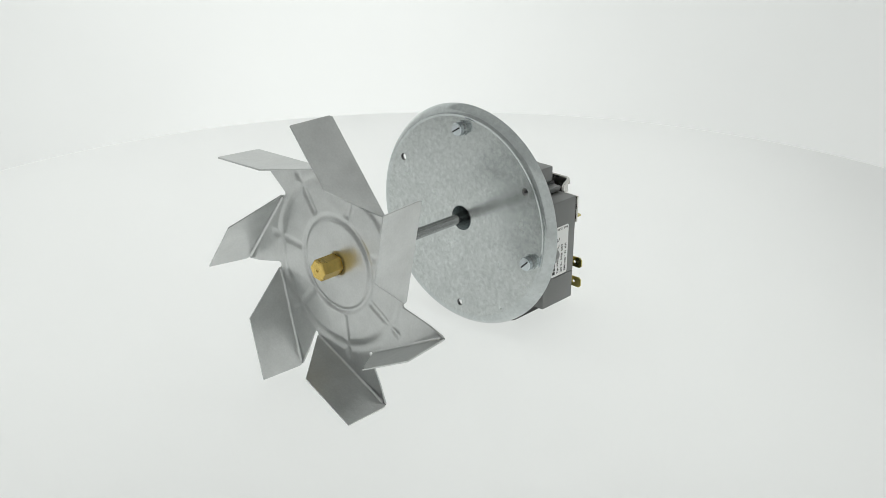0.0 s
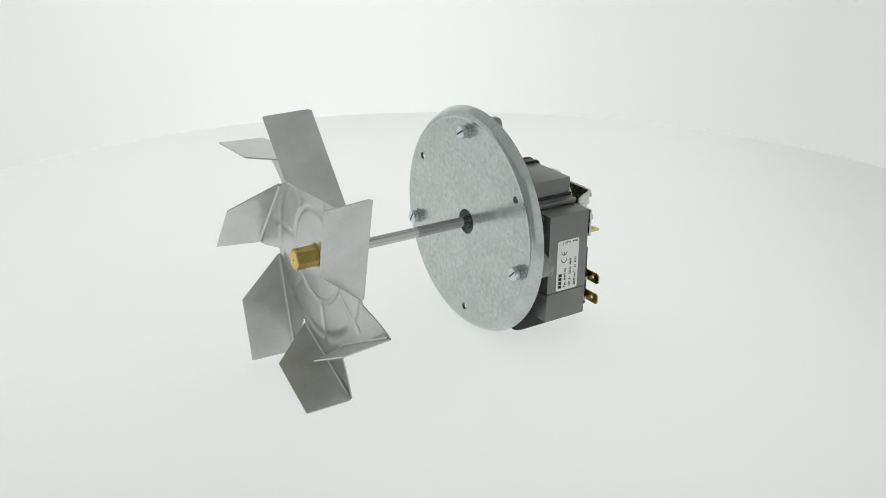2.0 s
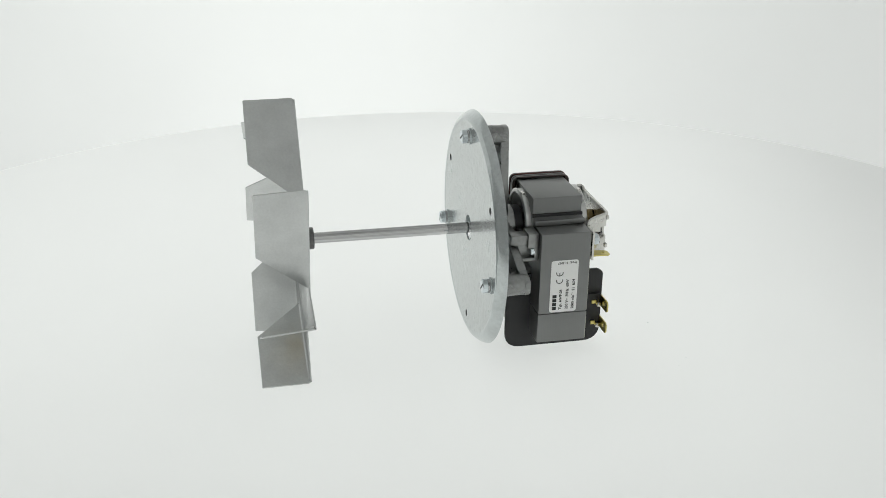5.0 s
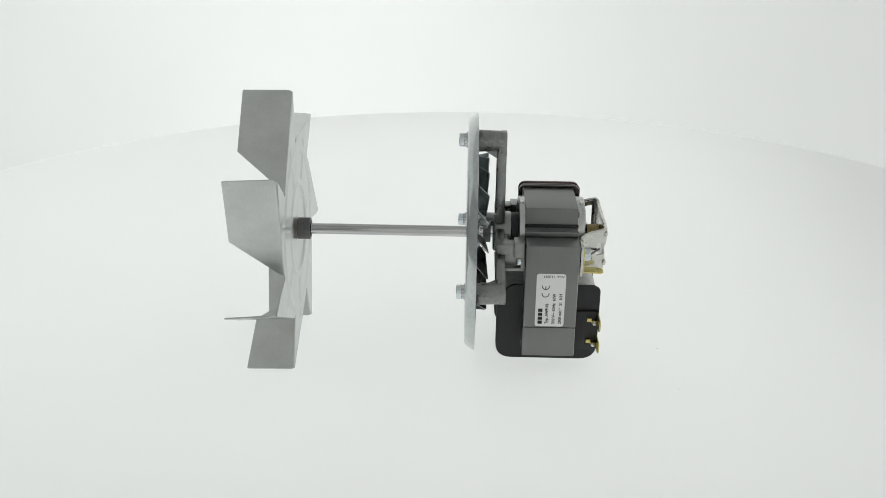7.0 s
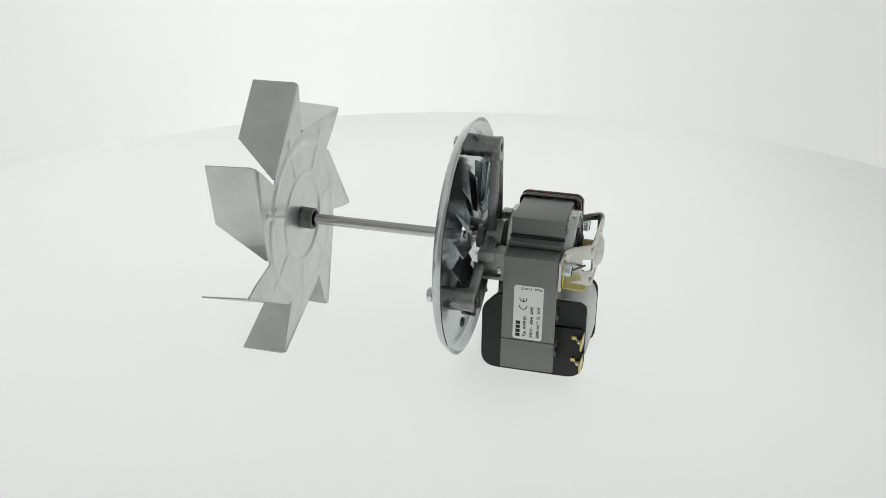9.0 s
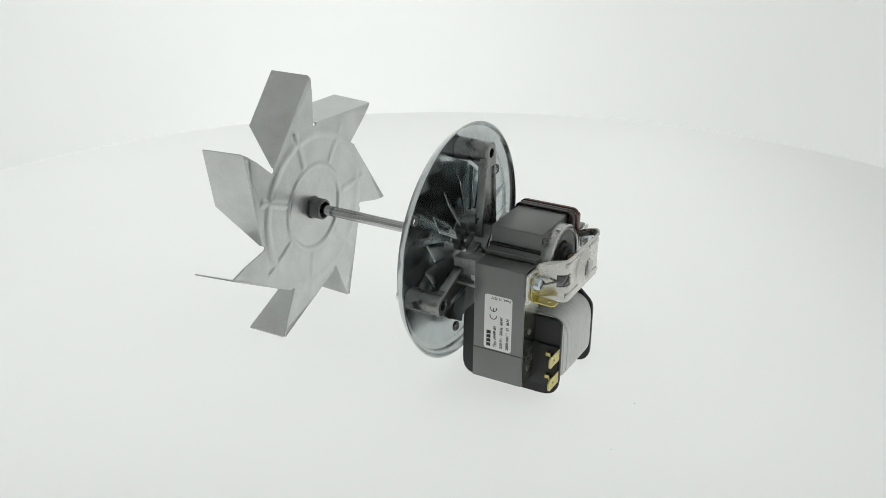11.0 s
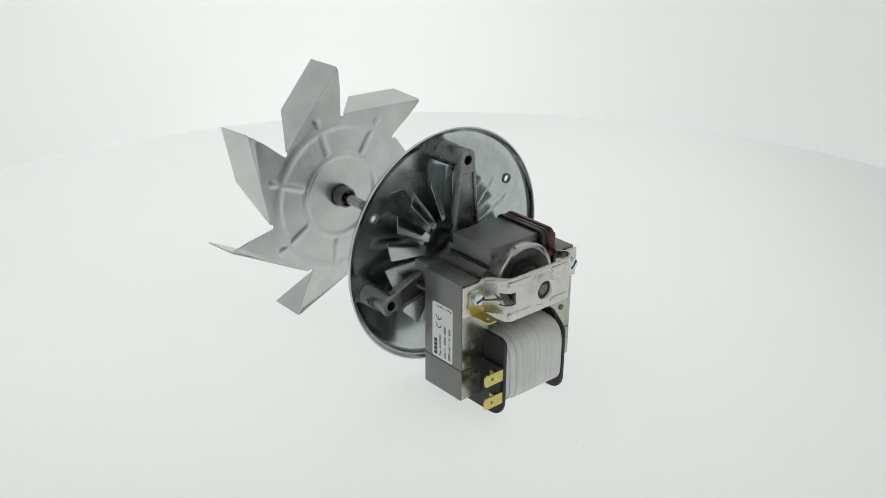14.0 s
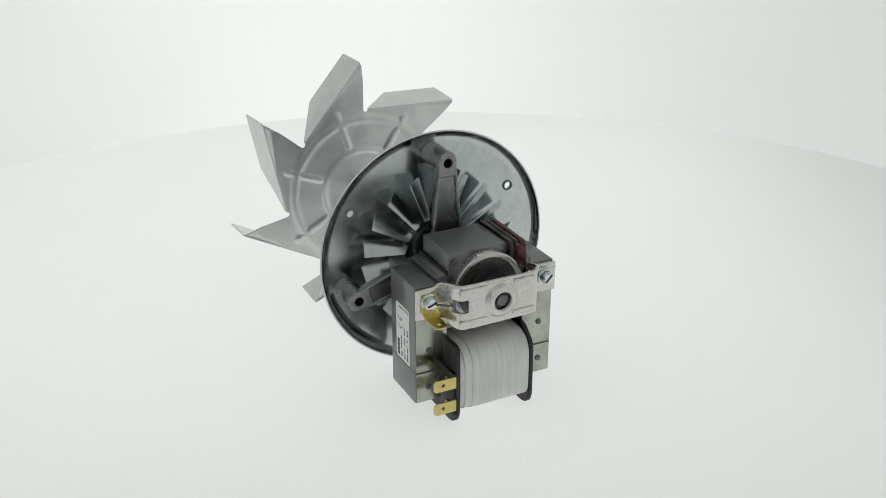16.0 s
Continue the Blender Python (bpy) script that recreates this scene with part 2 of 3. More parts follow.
# ---- the fan motor ----
def fan_wheel(top):
    x0 = -93.5
    step = 2 * math.pi / 7
    tips = [radians(89.2) + step * k for k in range(7)]
    rt, ri, lag = 77.8, 49.6, radians(48.6)

    def edge(a):
        """Radius of the star's outline at angle a."""
        u = (a - tips[0]) % step
        p = Vector((rt, 0))
        if u <= lag:
            q = Vector((ri * math.cos(lag), ri * math.sin(lag)))
        else:
            p = Vector((ri * math.cos(lag), ri * math.sin(lag)))
            q = Vector((rt * math.cos(step), rt * math.sin(step)))
        d, w = q - p, Vector((math.cos(u), math.sin(u)))
        s = (p.x * d.y - p.y * d.x) / (w.x * d.y - w.y * d.x)
        # a round relief hole at the inner end of each fold
        off = (u - lag) * ri
        if abs(off) < 1.6:
            s = min(s, ri + 0.3 - math.sqrt(1.6 ** 2 - off ** 2))
        return min(s, rt - 1.3)

    angles = []
    for k in range(7):
        angles += [tips[k] + (lag - 0.036) * i / 64 for i in range(64)]
        angles += [tips[k] + lag + q / ri for q in (-1.7, -1.58, -1.4, -1.1, -0.7, -0.25, 0.25, 0.7, 1.1, 1.4, 1.58, 1.7)]
        angles += [tips[k] + lag + 0.038 + (step - lag - 0.038) * i / 3 for i in range(3)]

    def ridge(d, w):
        return math.exp(-abs(d / w) ** 2.6)

    def relief(r, a):
        h = max(ridge(r - 25, 1.7), ridge(r - 44.3, 2.5))
        for k in range(7):
            da = (a - radians(107.5) - step * k + math.pi) % (2 * math.pi) - math.pi
            if abs(da) < 0.4:
                along = min(max((r - 26.5) / 2.5, 0), 1) * min(max((53.0 - r) / 2.2, 0), 1)
                h = max(h, ridge(r * da, 2.0) * along)
        h = h * 0.62
        # the disc inside the inner ring stands a little proud
        return h - 0.5 * min(max((24.5 - r) / 1.5, 0), 1)

    radii = [5.2] + [8, 14, 19] + [20 + 0.6 * i for i in range(44)]
    bm = bmesh.new()
    grid = []
    for a in angles:
        ra = edge(a)
        mid = min(56.0, 46.0 + (ra - 46.0) * 0.8)
        rs = radii + [46.0 + (mid - 46.0) * i / 14 for i in range(1, 15)] + [mid + (ra - mid) * i / 3 for i in (1, 2, 3)]
        grid.append([bm.verts.new((x0 + (relief(r, a) if r < 54 else 0), r * math.cos(a), r * math.sin(a))) for r in rs])
    for g, h in zip(grid, grid[1:] + grid[:1]):
        for i in range(len(g) - 1):
            bm.faces.new((g[i], g[i + 1], h[i + 1], h[i]))
    disc = part("fan_disc", bm, ALU, top, "embossed seven-pointed aluminised sheet disc", smooth=50)
    sol = disc.modifiers.new("thickness", "SOLIDIFY")
    sol.thickness, sol.offset = 0.0008, 0
    # the vanes: flaps bent forwards along the star's long edges
    t0 = tips[0]
    fold_out = Vector((rt * math.cos(t0), rt * math.sin(t0)))
    fold_in = Vector((ri * math.cos(t0 + lag), ri * math.sin(t0 + lag)))
    along = (fold_in - fold_out)
    length = along.length
    along.normalize()
    # sheet space: s along the fold from the tip inwards, h forwards
    out = rounded([(0.0, -0.3), (0.4, 25.9), (35.5, 25.9), (length - 1.5, 1.0), (length - 2.5, -0.3)], [2.4, 0.7, 0.8, 0.5, 0.2])
    m = Matrix(((0, -1, 0, x0), (along.x, 0, -along.y, fold_out.x), (along.y, 0, along.x, fold_out.y), (0, 0, 0, 1)))
    me = sheet([out], 0.85, 0.2, m)
    # each one is bent open by a few degrees past the right angle
    foot = Matrix.Translation((x0 * MM, fold_out.x * MM, fold_out.y * MM))
    hinge = Vector((0, along.x, along.y))
    # the rounded inside of the fold
    inward = Vector((along.y, -along.x))
    if inward.dot(fold_out) > 0:
        inward = -inward
    bm = bmesh.new()
    r = 1.3
    rows = []
    for q in (2.6, length - 2.4):
        row = []
        for i in range(7):
            a = radians(90) * i / 6
            base = fold_out + along * q + inward * (r + 0.35 - r * math.sin(a))
            row.append(bm.verts.new((x0 - 0.38 - r + r * math.cos(a), base.x, base.y)))
        rows.append(row)
    for i in range(6):
        bm.faces.new((rows[0][i], rows[0][i + 1], rows[1][i + 1], rows[1][i]))
    # and its rounded outside
    tube = []
    for q in (1.0, length - 2.4):
        p = fold_out + along * q
        tube.append([bm.verts.new((x0 + 0.52 * math.cos(a), p.x + inward.x * 0.52 * math.sin(a), p.y + inward.y * 0.52 * math.sin(a))) for a in [math.pi * i / 6 for i in range(12)]])
    for i in range(12):
        j = (i + 1) % 12
        bm.faces.new((tube[0][i], tube[0][j], tube[1][j], tube[1][i]))
    bmesh.ops.recalc_face_normals(bm, faces=bm.faces)
    bmesh.ops.scale(bm, vec=(MM, MM, MM), verts=bm.verts)
    fold = bpy.data.meshes.new("fold")
    bm.to_mesh(fold)
    bm.free()
    for k, bend in enumerate((0.5, 4.0, 4.4, 1.8, 3.4, 5.6, 3.0)):
        ob = part_mesh("vane", me, ALU, disc, smooth=40)
        ob.matrix_basis = Matrix.Rotation(step * k, 4, "X") @ foot @ Matrix.Rotation(radians(-bend), 4, hinge) @ foot.inverted()
        part_mesh("fold", fold, ALU, disc, smooth=80).matrix_basis = Matrix.Rotation(step * k, 4, "X")
    # hexagon nut in front, collar behind
    bm = lathe([(-94.3, 0), (-94.3, 5.8), (-106.4, 5.8), (-107.0, 5.2), (-107.0, 0.9), (-106.5, 0.7), (-106.2, 0)], 6, phase=0.1)
    bmesh.ops.bevel(bm, geom=bm.edges[:], offset=0.12, segments=1, affect="EDGES")
    part("hub_nut", bm, BRASS, top, "brass hexagon nut on the shaft's end", smooth=20)
    bm = lathe([(-93.2, 3.0), (-93.2, 5.8), (-93.0, 6.0), (-86.6, 6.0), (-86.2, 5.7), (-86.2, 4.9), (-86.6, 4.7), (-89.5, 4.6), (-89.5, 3.0)], 48)
    part("hub_collar", bm, DARKSTEEL, top, "dark steel collar")
    bm = lathe([(-92, 0), (-92, 3.0), (30, 3.0), (30, 0)], 40)
    part("shaft", bm, STEEL, top, "steel with painted reflection streaks shaft")
    return disc


POSTS = [(0.0, 52.4), (50.4, -13.8), (-50.4, -13.8)]
SCREWS = [(0.0, 52.7), (51.1, -12.8), (-51.1, -12.8)]


def mounting_plate(top):
    holes = [circle(53 * math.cos(radians(a)), 53 * math.sin(radians(a)), 2.1, 20) for a in (30, 150, 270)]
    outline = [circle(0, 0, 59.0, 128), circle(-0.4, 0, 7.2, 40)] + holes
    plate = part_mesh("mounting_plate", sheet(outline, 0.5, 0.1, plane_x(0.25)), SPANGLE, top, "round zinc-plated steel plate with rolled rim", basis=AXIS)
    part_mesh("back_face", sheet(outline, 0.5, 0.1, plane_x(0.75)), ZINC, plate)
    front = [(0.0, 58.8), (-0.16, 59.5), (-0.22, 60.2), (-0.08, 61.0), (0.4, 62.0), (1.3, 62.9), (2.2, 63.6), (3.2, 64.3), (4.3, 64.85), (5.2, 65.2)]
    back = [(5.4, 64.4), (3.5, 63.7), (2.4, 62.9), (1.5, 61.6), (1.12, 60.4), (1.03, 58.6)]
    part("rim", lathe(front + back, 160, closed=True), RIM, plate, smooth=60)
    for a in (30, 150, 270):
        c = (53 * math.cos(radians(a)), 53 * math.sin(radians(a)))
        bm = lathe([(0.06, 2.0), (0.06, 2.15), (1.0, 2.9), (1.7, 2.8), (1.9, 2.4), (1.7, 2.0)], 28, c, closed=True)
        part("hole_collar", bm, DARKSTEEL, plate)
    for y, z in SCREWS:
        c = (y, z)
        bm = lathe([(-0.05, 0), (-0.05, 4.4), (-0.9, 4.35), (-0.9, 0)], 28, c)
        washer = part("washer", bm, ZINC, plate)
        bm = lathe([(-0.9, 0), (-0.9, 3.75), (-1.9, 3.75), (-1.9, 0)], 28, c)
        part("spring_washer", bm, STEEL, plate)
        # cheese head with a slot
        bm = lathe([(-1.9, 0), (-1.9, 3.6), (-2.1, 3.75), (-4.4, 3.7), (-4.85, 3.3), (-4.85, 0)], 36, c)
        turn = Matrix.Translation((0, y, z)) @ Matrix.Rotation(radians({0.0: -32, 51.1: -60, -51.1: -45}[y]), 4, "X")
        head = part("screw_head", bm, SCREWZINC, plate, "slotted zinc screw head")
        # a near-black bar paints the shade in the slot
        slot = box(-4.93, -4.5, -3.1, 3.1, -0.42, 0.42, 0, m=turn)
        part("slot", slot, VOID, plate)
    return plate


def bearing_bracket(top):
    bm = lathe([(14.5, 3.2), (14.5, 9.5), (15.3, 10.5), (21, 11.5), (24, 11.5), (25, 10), (25, 3.2)], 48)
    bracket = part("bearing_bracket", bm, CAST, top, "grey die-cast three-armed bearing bracket", basis=AXIS)
    for y, z in POSTS:
        d = Vector((y, z))
        out = d.normalized()
        side = Vector((-out.y, out.x))
        # post with a through bore
        bm = lathe([(1.1, 2.6), (1.1, 5.6), (2, 6.0), (19.5, 5.4), (20.5, 4.6), (20.5, 2.6), (20.2, 2.5)], 36, (y, z))
        post = part("post", bm, CAST, bracket)
        # the bore's lining is near black, its inner shade put into the colour
        bm = lathe([(20.3, 2.62), (20.25, 2.5), (8, 2.4), (8, 0)], 24, (y, z))
        part("bore", bm, VOID, bracket)
        # arm: a tapered web between two raised rails, stepped below the post
        wo, wi = 5.4, 8.6

        def at(f, w):
            """Point at share f of the way out, w to the side."""
            q = d * f + side * w
            return (q.x, q.y)

        loops = [rounded([at(1.08, wo - 1.0), at(0.16, wi - 0.5), at(0.16, 0.5 - wi), at(1.08, 1.0 - wo)], [3.0, 0.3, 0.3, 3.0], 4), circle(y, z, 3.4, 20)]
        arm = part_mesh("arm", sheet(loops, 3.2, 0.5, plane_x(17.6), 2), CAST, bracket, smooth=50)
        for sg in (-1, 1):
            lp = [at(0.90, sg * wo), at(0.16, sg * wi), at(0.16, sg * (wi - 1.7)), at(0.90, sg * (wo - 1.5))]
            part_mesh("rail", sheet([rounded(lp, 0.3, 1)], 5.0, 0.5, plane_x(18.0), 1), CAST, bracket, smooth=50)
        g = d * 0.90
        bm = bmesh.new()
        for w in (-1.6, 1.6):
            for x, f in ((9.0, 0.0), (17.0, 0.0), (17.0, -5.0)):
                q = g + out * f + side * w
                bm.verts.new((x, q.x, q.y))
        bm.verts.ensure_lookup_table()
        v = bm.verts
        for f in ((0, 1, 2), (5, 4, 3), (0, 3, 4, 1), (1, 4, 5, 2), (2, 5, 3, 0)):
            bm.faces.new([v[i] for i in f])
        part("gusset", bm, CAST, bracket)
        lp = [rounded([at(1.105, 4.4), at(0.86, 5.4), at(0.86, -5.4), at(1.105, -4.4)], [4.0, 0.6, 0.6, 4.0], 6), circle(y, z, 2.6, 24)]
        part_mesh("boss", sheet(lp, 3.4, 0.7, plane_x(18.9), 2), CAST, bracket, smooth=50)
    # lugs that clasp the core
    for sgn, y in ((-1, -28.0), (1, 30.5)):
        bm = box(25.0, 31.0, y - 5.2, y + 5.2, -1.4, 6.8, 0.6)
        box(28.6, 31.1, y - 5.1, y + 5.1, -8.2, -0.8, 0.5, bm)
        box(17.6, 31.0, y - 5.2, y + 5.2, -8.8, -6.9, 0.5, bm)
        box(16.0, 25.6, y - 3.6, y + 4.4, 0.2, 5.6, 0.6, bm)
        box(16.0, 22.5, min(y, 0), max(y, 0), -4.6, 3.4, 0.8, bm)
        box(18.0, 27.2, y - 1.6, y + 5.0, -7.6, 5.2, 0.7, bm)
        part("lug", bm, CAST, bracket)
        bm = lathe([(26.8, 0), (26.8, 2.4), (27.2, 2.6), (29.0, 2.5), (29.4, 2.1), (29.4, 0)], 24, (y - 2.6, -3.8))
        part("lug_screw", bm, SCREWZINC, bracket)
    bm = lathe([(9.0, 3.05), (9.0, 5.5), (13.2, 5.8), (13.2, 3.05)], 32)
    part("bush", bm, DARKSTEEL, bracket)
    return bracket


def cooling_fan(top):
    bm = lathe([(6.6, 3.1), (6.6, 19.5), (7.3, 19.5), (7.3, 3.1)], 48, closed=True)
    hub = part("cooling_fan", bm, ZINC, top, "small zinc-plated sheet impeller with bent vanes", basis=AXIS)
    n = 18
    out = rounded([(17.5, -2.6), (24, -4.6), (42.5, -5.6), (43.5, 4.4), (20, 2.6)], [0.3, 0.5, 0.9, 0.9, 0.3], 3)
    # the vane turns about its own radius, which lies along y
    m = Matrix.Translation((8.6, 0, 0)) @ Matrix.Rotation(radians(40), 4, Vector((0, 1, 0))) @ plane_x(0)
    me = sheet([out], 0.6, 0.12, m)
    for k in range(n):
        ob = part_mesh("impeller_vane", me, ZINC, hub, smooth=40)
        ob.matrix_basis = Matrix.Rotation(2 * math.pi * k / n + radians(8.5), 4, "X")
    return hub


YC = 1.2  # middle of the motor across the shaft


def core(top):
    x0, x1 = 31.2, 58.8
    yl, yr = YC - 38.6, YC + 38.6
    # body: two legs and the bridge round the rotor, as one laminated outline
    out = rounded([(yl, -39.2), (YC - 21, -39.2), (YC - 21, -18), (YC + 21, -18), (YC + 21, -39.2), (yr, -39.2), (yr, 7.6), (YC + 25.5, 7.6),
                   (YC + 25.5, 10.5), (YC + 20.5, 11.8), (YC + 20.5, 21.7), (YC - 20.5, 21.7), (YC - 20.5, 11.8), (YC - 25.5, 10.5), (YC - 25.5, 7.6), (yl, 7.6)],
                  [0.3] * 4 + [0.3, 0.4, 0.6, 0.5, 1.2, 0.8, 0.8, 0.8, 0.8, 1.2, 0.5, 0.6], 3)
    me = sheet([out, circle(YC - 0.8, 0, 17.0, 48)], x1 - x0, 0.2, plane_x((x0 + x1) / 2))
    body = part_mesh("core", me, LAMI, top, "dark grey laminated steel motor core", basis=AXIS)
    # face sheets at the rear end, glossier; the light they catch is also in their paler colour
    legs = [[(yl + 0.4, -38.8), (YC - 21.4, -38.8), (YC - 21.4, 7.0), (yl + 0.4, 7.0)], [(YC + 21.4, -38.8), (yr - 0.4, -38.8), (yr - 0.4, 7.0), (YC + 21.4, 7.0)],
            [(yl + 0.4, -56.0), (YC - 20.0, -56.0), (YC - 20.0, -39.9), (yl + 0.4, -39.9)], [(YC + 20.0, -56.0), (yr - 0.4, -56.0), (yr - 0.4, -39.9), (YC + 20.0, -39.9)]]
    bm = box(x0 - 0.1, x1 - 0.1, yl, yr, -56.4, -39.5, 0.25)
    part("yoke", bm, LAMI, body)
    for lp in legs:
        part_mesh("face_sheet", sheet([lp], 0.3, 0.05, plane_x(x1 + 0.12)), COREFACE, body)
    # grooves along the shoulders
    for s in (-1, 1):
        bm = box(x0 - 0.4, x1 + 0.4, YC + s * 21.3 - 0.7, YC + s * 21.3 + 0.7, 11.0, 12.9, 0.3)
        part("insulation_strip", bm, BLACK, body)
        bm = box(x0 - 0.4, x1 + 0.4, YC + s * 25.6 - 1.0, YC + s * 25.6 + 1.0, 8.0, 10.9, 0.5)
        part("shoulder_strip", bm, LAMI, body)
    for y, z in ((-30.1, -27.4), (32.5, -26.4), (-16.2, 17.4), (19.5, 17.0), (-30.5, -48.0), (33, -48)):
        bm = lathe([(x1, 0), (x1, 1.7), (x1 + 0.8, 1.5), (x1 + 1.0, 0.9), (x1 + 0.7, 0)], 16, (y, z))
        part("rivet", bm, DARKSTEEL, body)
    for side, xs in ((1, x1), (-1, x0 + 1.6)):
        bm = lathe([(xs - side, 16.2), (xs + side * 4.4, 16.2), (xs + side * 4.9, 16.8), (xs + side * 4.9, 18.2), (xs + side * 4.3, 18.9), (xs - side, 19.2)], 72, (YC - 0.8, 1.4))
        ring = part("rotor_ring", bm, RING, top, "turned grey metal rotor end ring")
        bm = lathe([(xs, 8.5), (xs + side * 3.2, 8.7), (xs + side * 3.9, 9.8), (xs + side * 4.1, 16.3), (xs, 16.3)], 60, (YC - 0.8, 1.4))
        part("ring_face", bm, DARKSTEEL, ring)
        part("balance_clip", box(xs + side * 2.0, xs + side * 4.2, -6.0, -2.0, 19.1, 20.4, 0.4), BRIGHT, ring)
    # rotor inside the core's bore; the shade in there is its near-black colour
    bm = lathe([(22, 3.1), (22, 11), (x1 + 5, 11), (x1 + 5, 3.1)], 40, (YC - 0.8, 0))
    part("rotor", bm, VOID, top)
    # shading winding: rounded loops round the top of the core
    wrap = None
    for k, (y, w, grow, m) in enumerate(((13.9, 2.6, 0.0, DARKWRAP), (17.0, 2.7, -0.3, DARKWRAP), (20.0, 2.7, 0.0, RED))):
        g = grow
        outer = rounded([(x0 - 2.6 - g, 9.0), (x1 + 3.6 + g, 9.0), (x1 + 3.6 + g, 23.0 + g), (x0 - 2.6 - g, 23.0 + g)], [1, 1, 4.2, 4.2], 6)
        inner = rounded([(x0 - 0.4, 10.0), (x1 + 0.6, 10.0), (x1 + 0.6, 21.9), (x0 - 0.4, 21.9)], 0.8, 3)
        me = sheet([outer, inner], w, 0.7, plane_y(YC + y - 1.0), 2)
        if wrap is None:
            wrap = part_mesh("shading_winding", me, m, top, "black and red-brown insulated shading winding", smooth=60, basis=AXIS)
        else:
            part_mesh("strand", me, m, wrap, smooth=60)
    bm = box(x1 + 0.4, x1 + 4.2, YC + 15.0, YC + 21.2, 8.0, 21.0, 1.8, segments=3)
    part("winding_end", bm, RED, wrap)
    return body


def coil(top):
    turns = rounded([(21.6, -60.6), (71.6, -59.8), (71.6, -24.1), (21.6, -24.1)], [9, 9, 13, 9], 8)
    me = sheet([turns], 38.6, 0.4, plane_y(-0.6), 2)
    winding = part_mesh("coil", me, TAPE, top, "coil wound with white cotton tape", smooth=60, basis=AXIS)
    # the tape's turns lie side by side, each at a slightly different height
    rng = random.Random(7)
    edges = [-19.6, -17.2, -13.0, -9.4, -4.1, -0.6, 2.2, 7.4, 10.3, 14.6, 18.5]
    for a, b in zip(edges, edges[1:]):
        g = rng.uniform(0.33, 0.40) - 0.8 * max(0.0, (-a - b - 14) / 23) ** 2
        lp = rounded([(21.6 - g, -60.6 - g), (73.4 + g, -59.8 - g), (73.4 + g, -24.1 + g), (21.6 - g, -24.1 + g)], [9, 9, 13, 9], 8)
        part_mesh("tape_turn", sheet([lp], b - a + 0.3, 0.12, plane_y((a + b) / 2), 1), TAPE, winding, smooth=60)
    for y, nm in ((-21.0, "near"), (20.0, "far")):
        cut = [(17.2, -66.2), (73.3, -66.2), (73.3, -23.5), (70, -21.6), (25, -21.5), (17.2, -30)]
        if nm == "far":
            cut = [(17.2, -65.6), (74.0, -65.6), (74.0, -29), (65, -21.0), (25, -21.0), (17.2, -30)]
        me = sheet([rounded(cut, [9, 10, 10.5, 3, 7, 9] if nm == "near" else [9, 9, 9, 7, 7, 9], 6)], 2.2, 0.4, plane_y(y))
        part_mesh("flange", me, BLACK, winding, "black plastic coil flange")
    bm = box(58.5, 72.3, -23.8, -21.5, -60.0, -36.0, 0.9)
    part("terminal_block", bm, BLACK, winding)
    for z in (-40.6, -53.6):
        out = rounded([(-20.5, -3.2), (-32.8, -3.3), (-34.2, -2.0), (-34.2, 2.0), (-32.8, 3.3), (-20.5, 3.2)], [0.3, 0.5, 0.4, 0.4, 0.5, 0.3], 2)
        me = sheet([out, circle(-29.0, 0, 0.9, 14)], 0.8, 0.15, Matrix.Translation((0, 0, z)) @ plane_x(72.6))
        tab = part_mesh("terminal", me, TABBRASS, winding, "brass blade terminal")
        bm = box(66.6, 69.2, -25.2, -24.1, z - 1.0, z + 1.0, 0.2)
        box(69.0, 72.0, -25.6, -24.0, z - 1.6, z - 0.4, 0.3, bm)
        part("solder_pin", bm, TABBRASS, winding)
        bm = bmesh.new()
        bmesh.ops.create_uvsphere(bm, u_segments=14, v_segments=8, radius=1.5, matrix=Matrix.Translation((70.6, -25.0, z - 1.8)))
        part("solder", bm, BRIGHT, winding)
    return winding


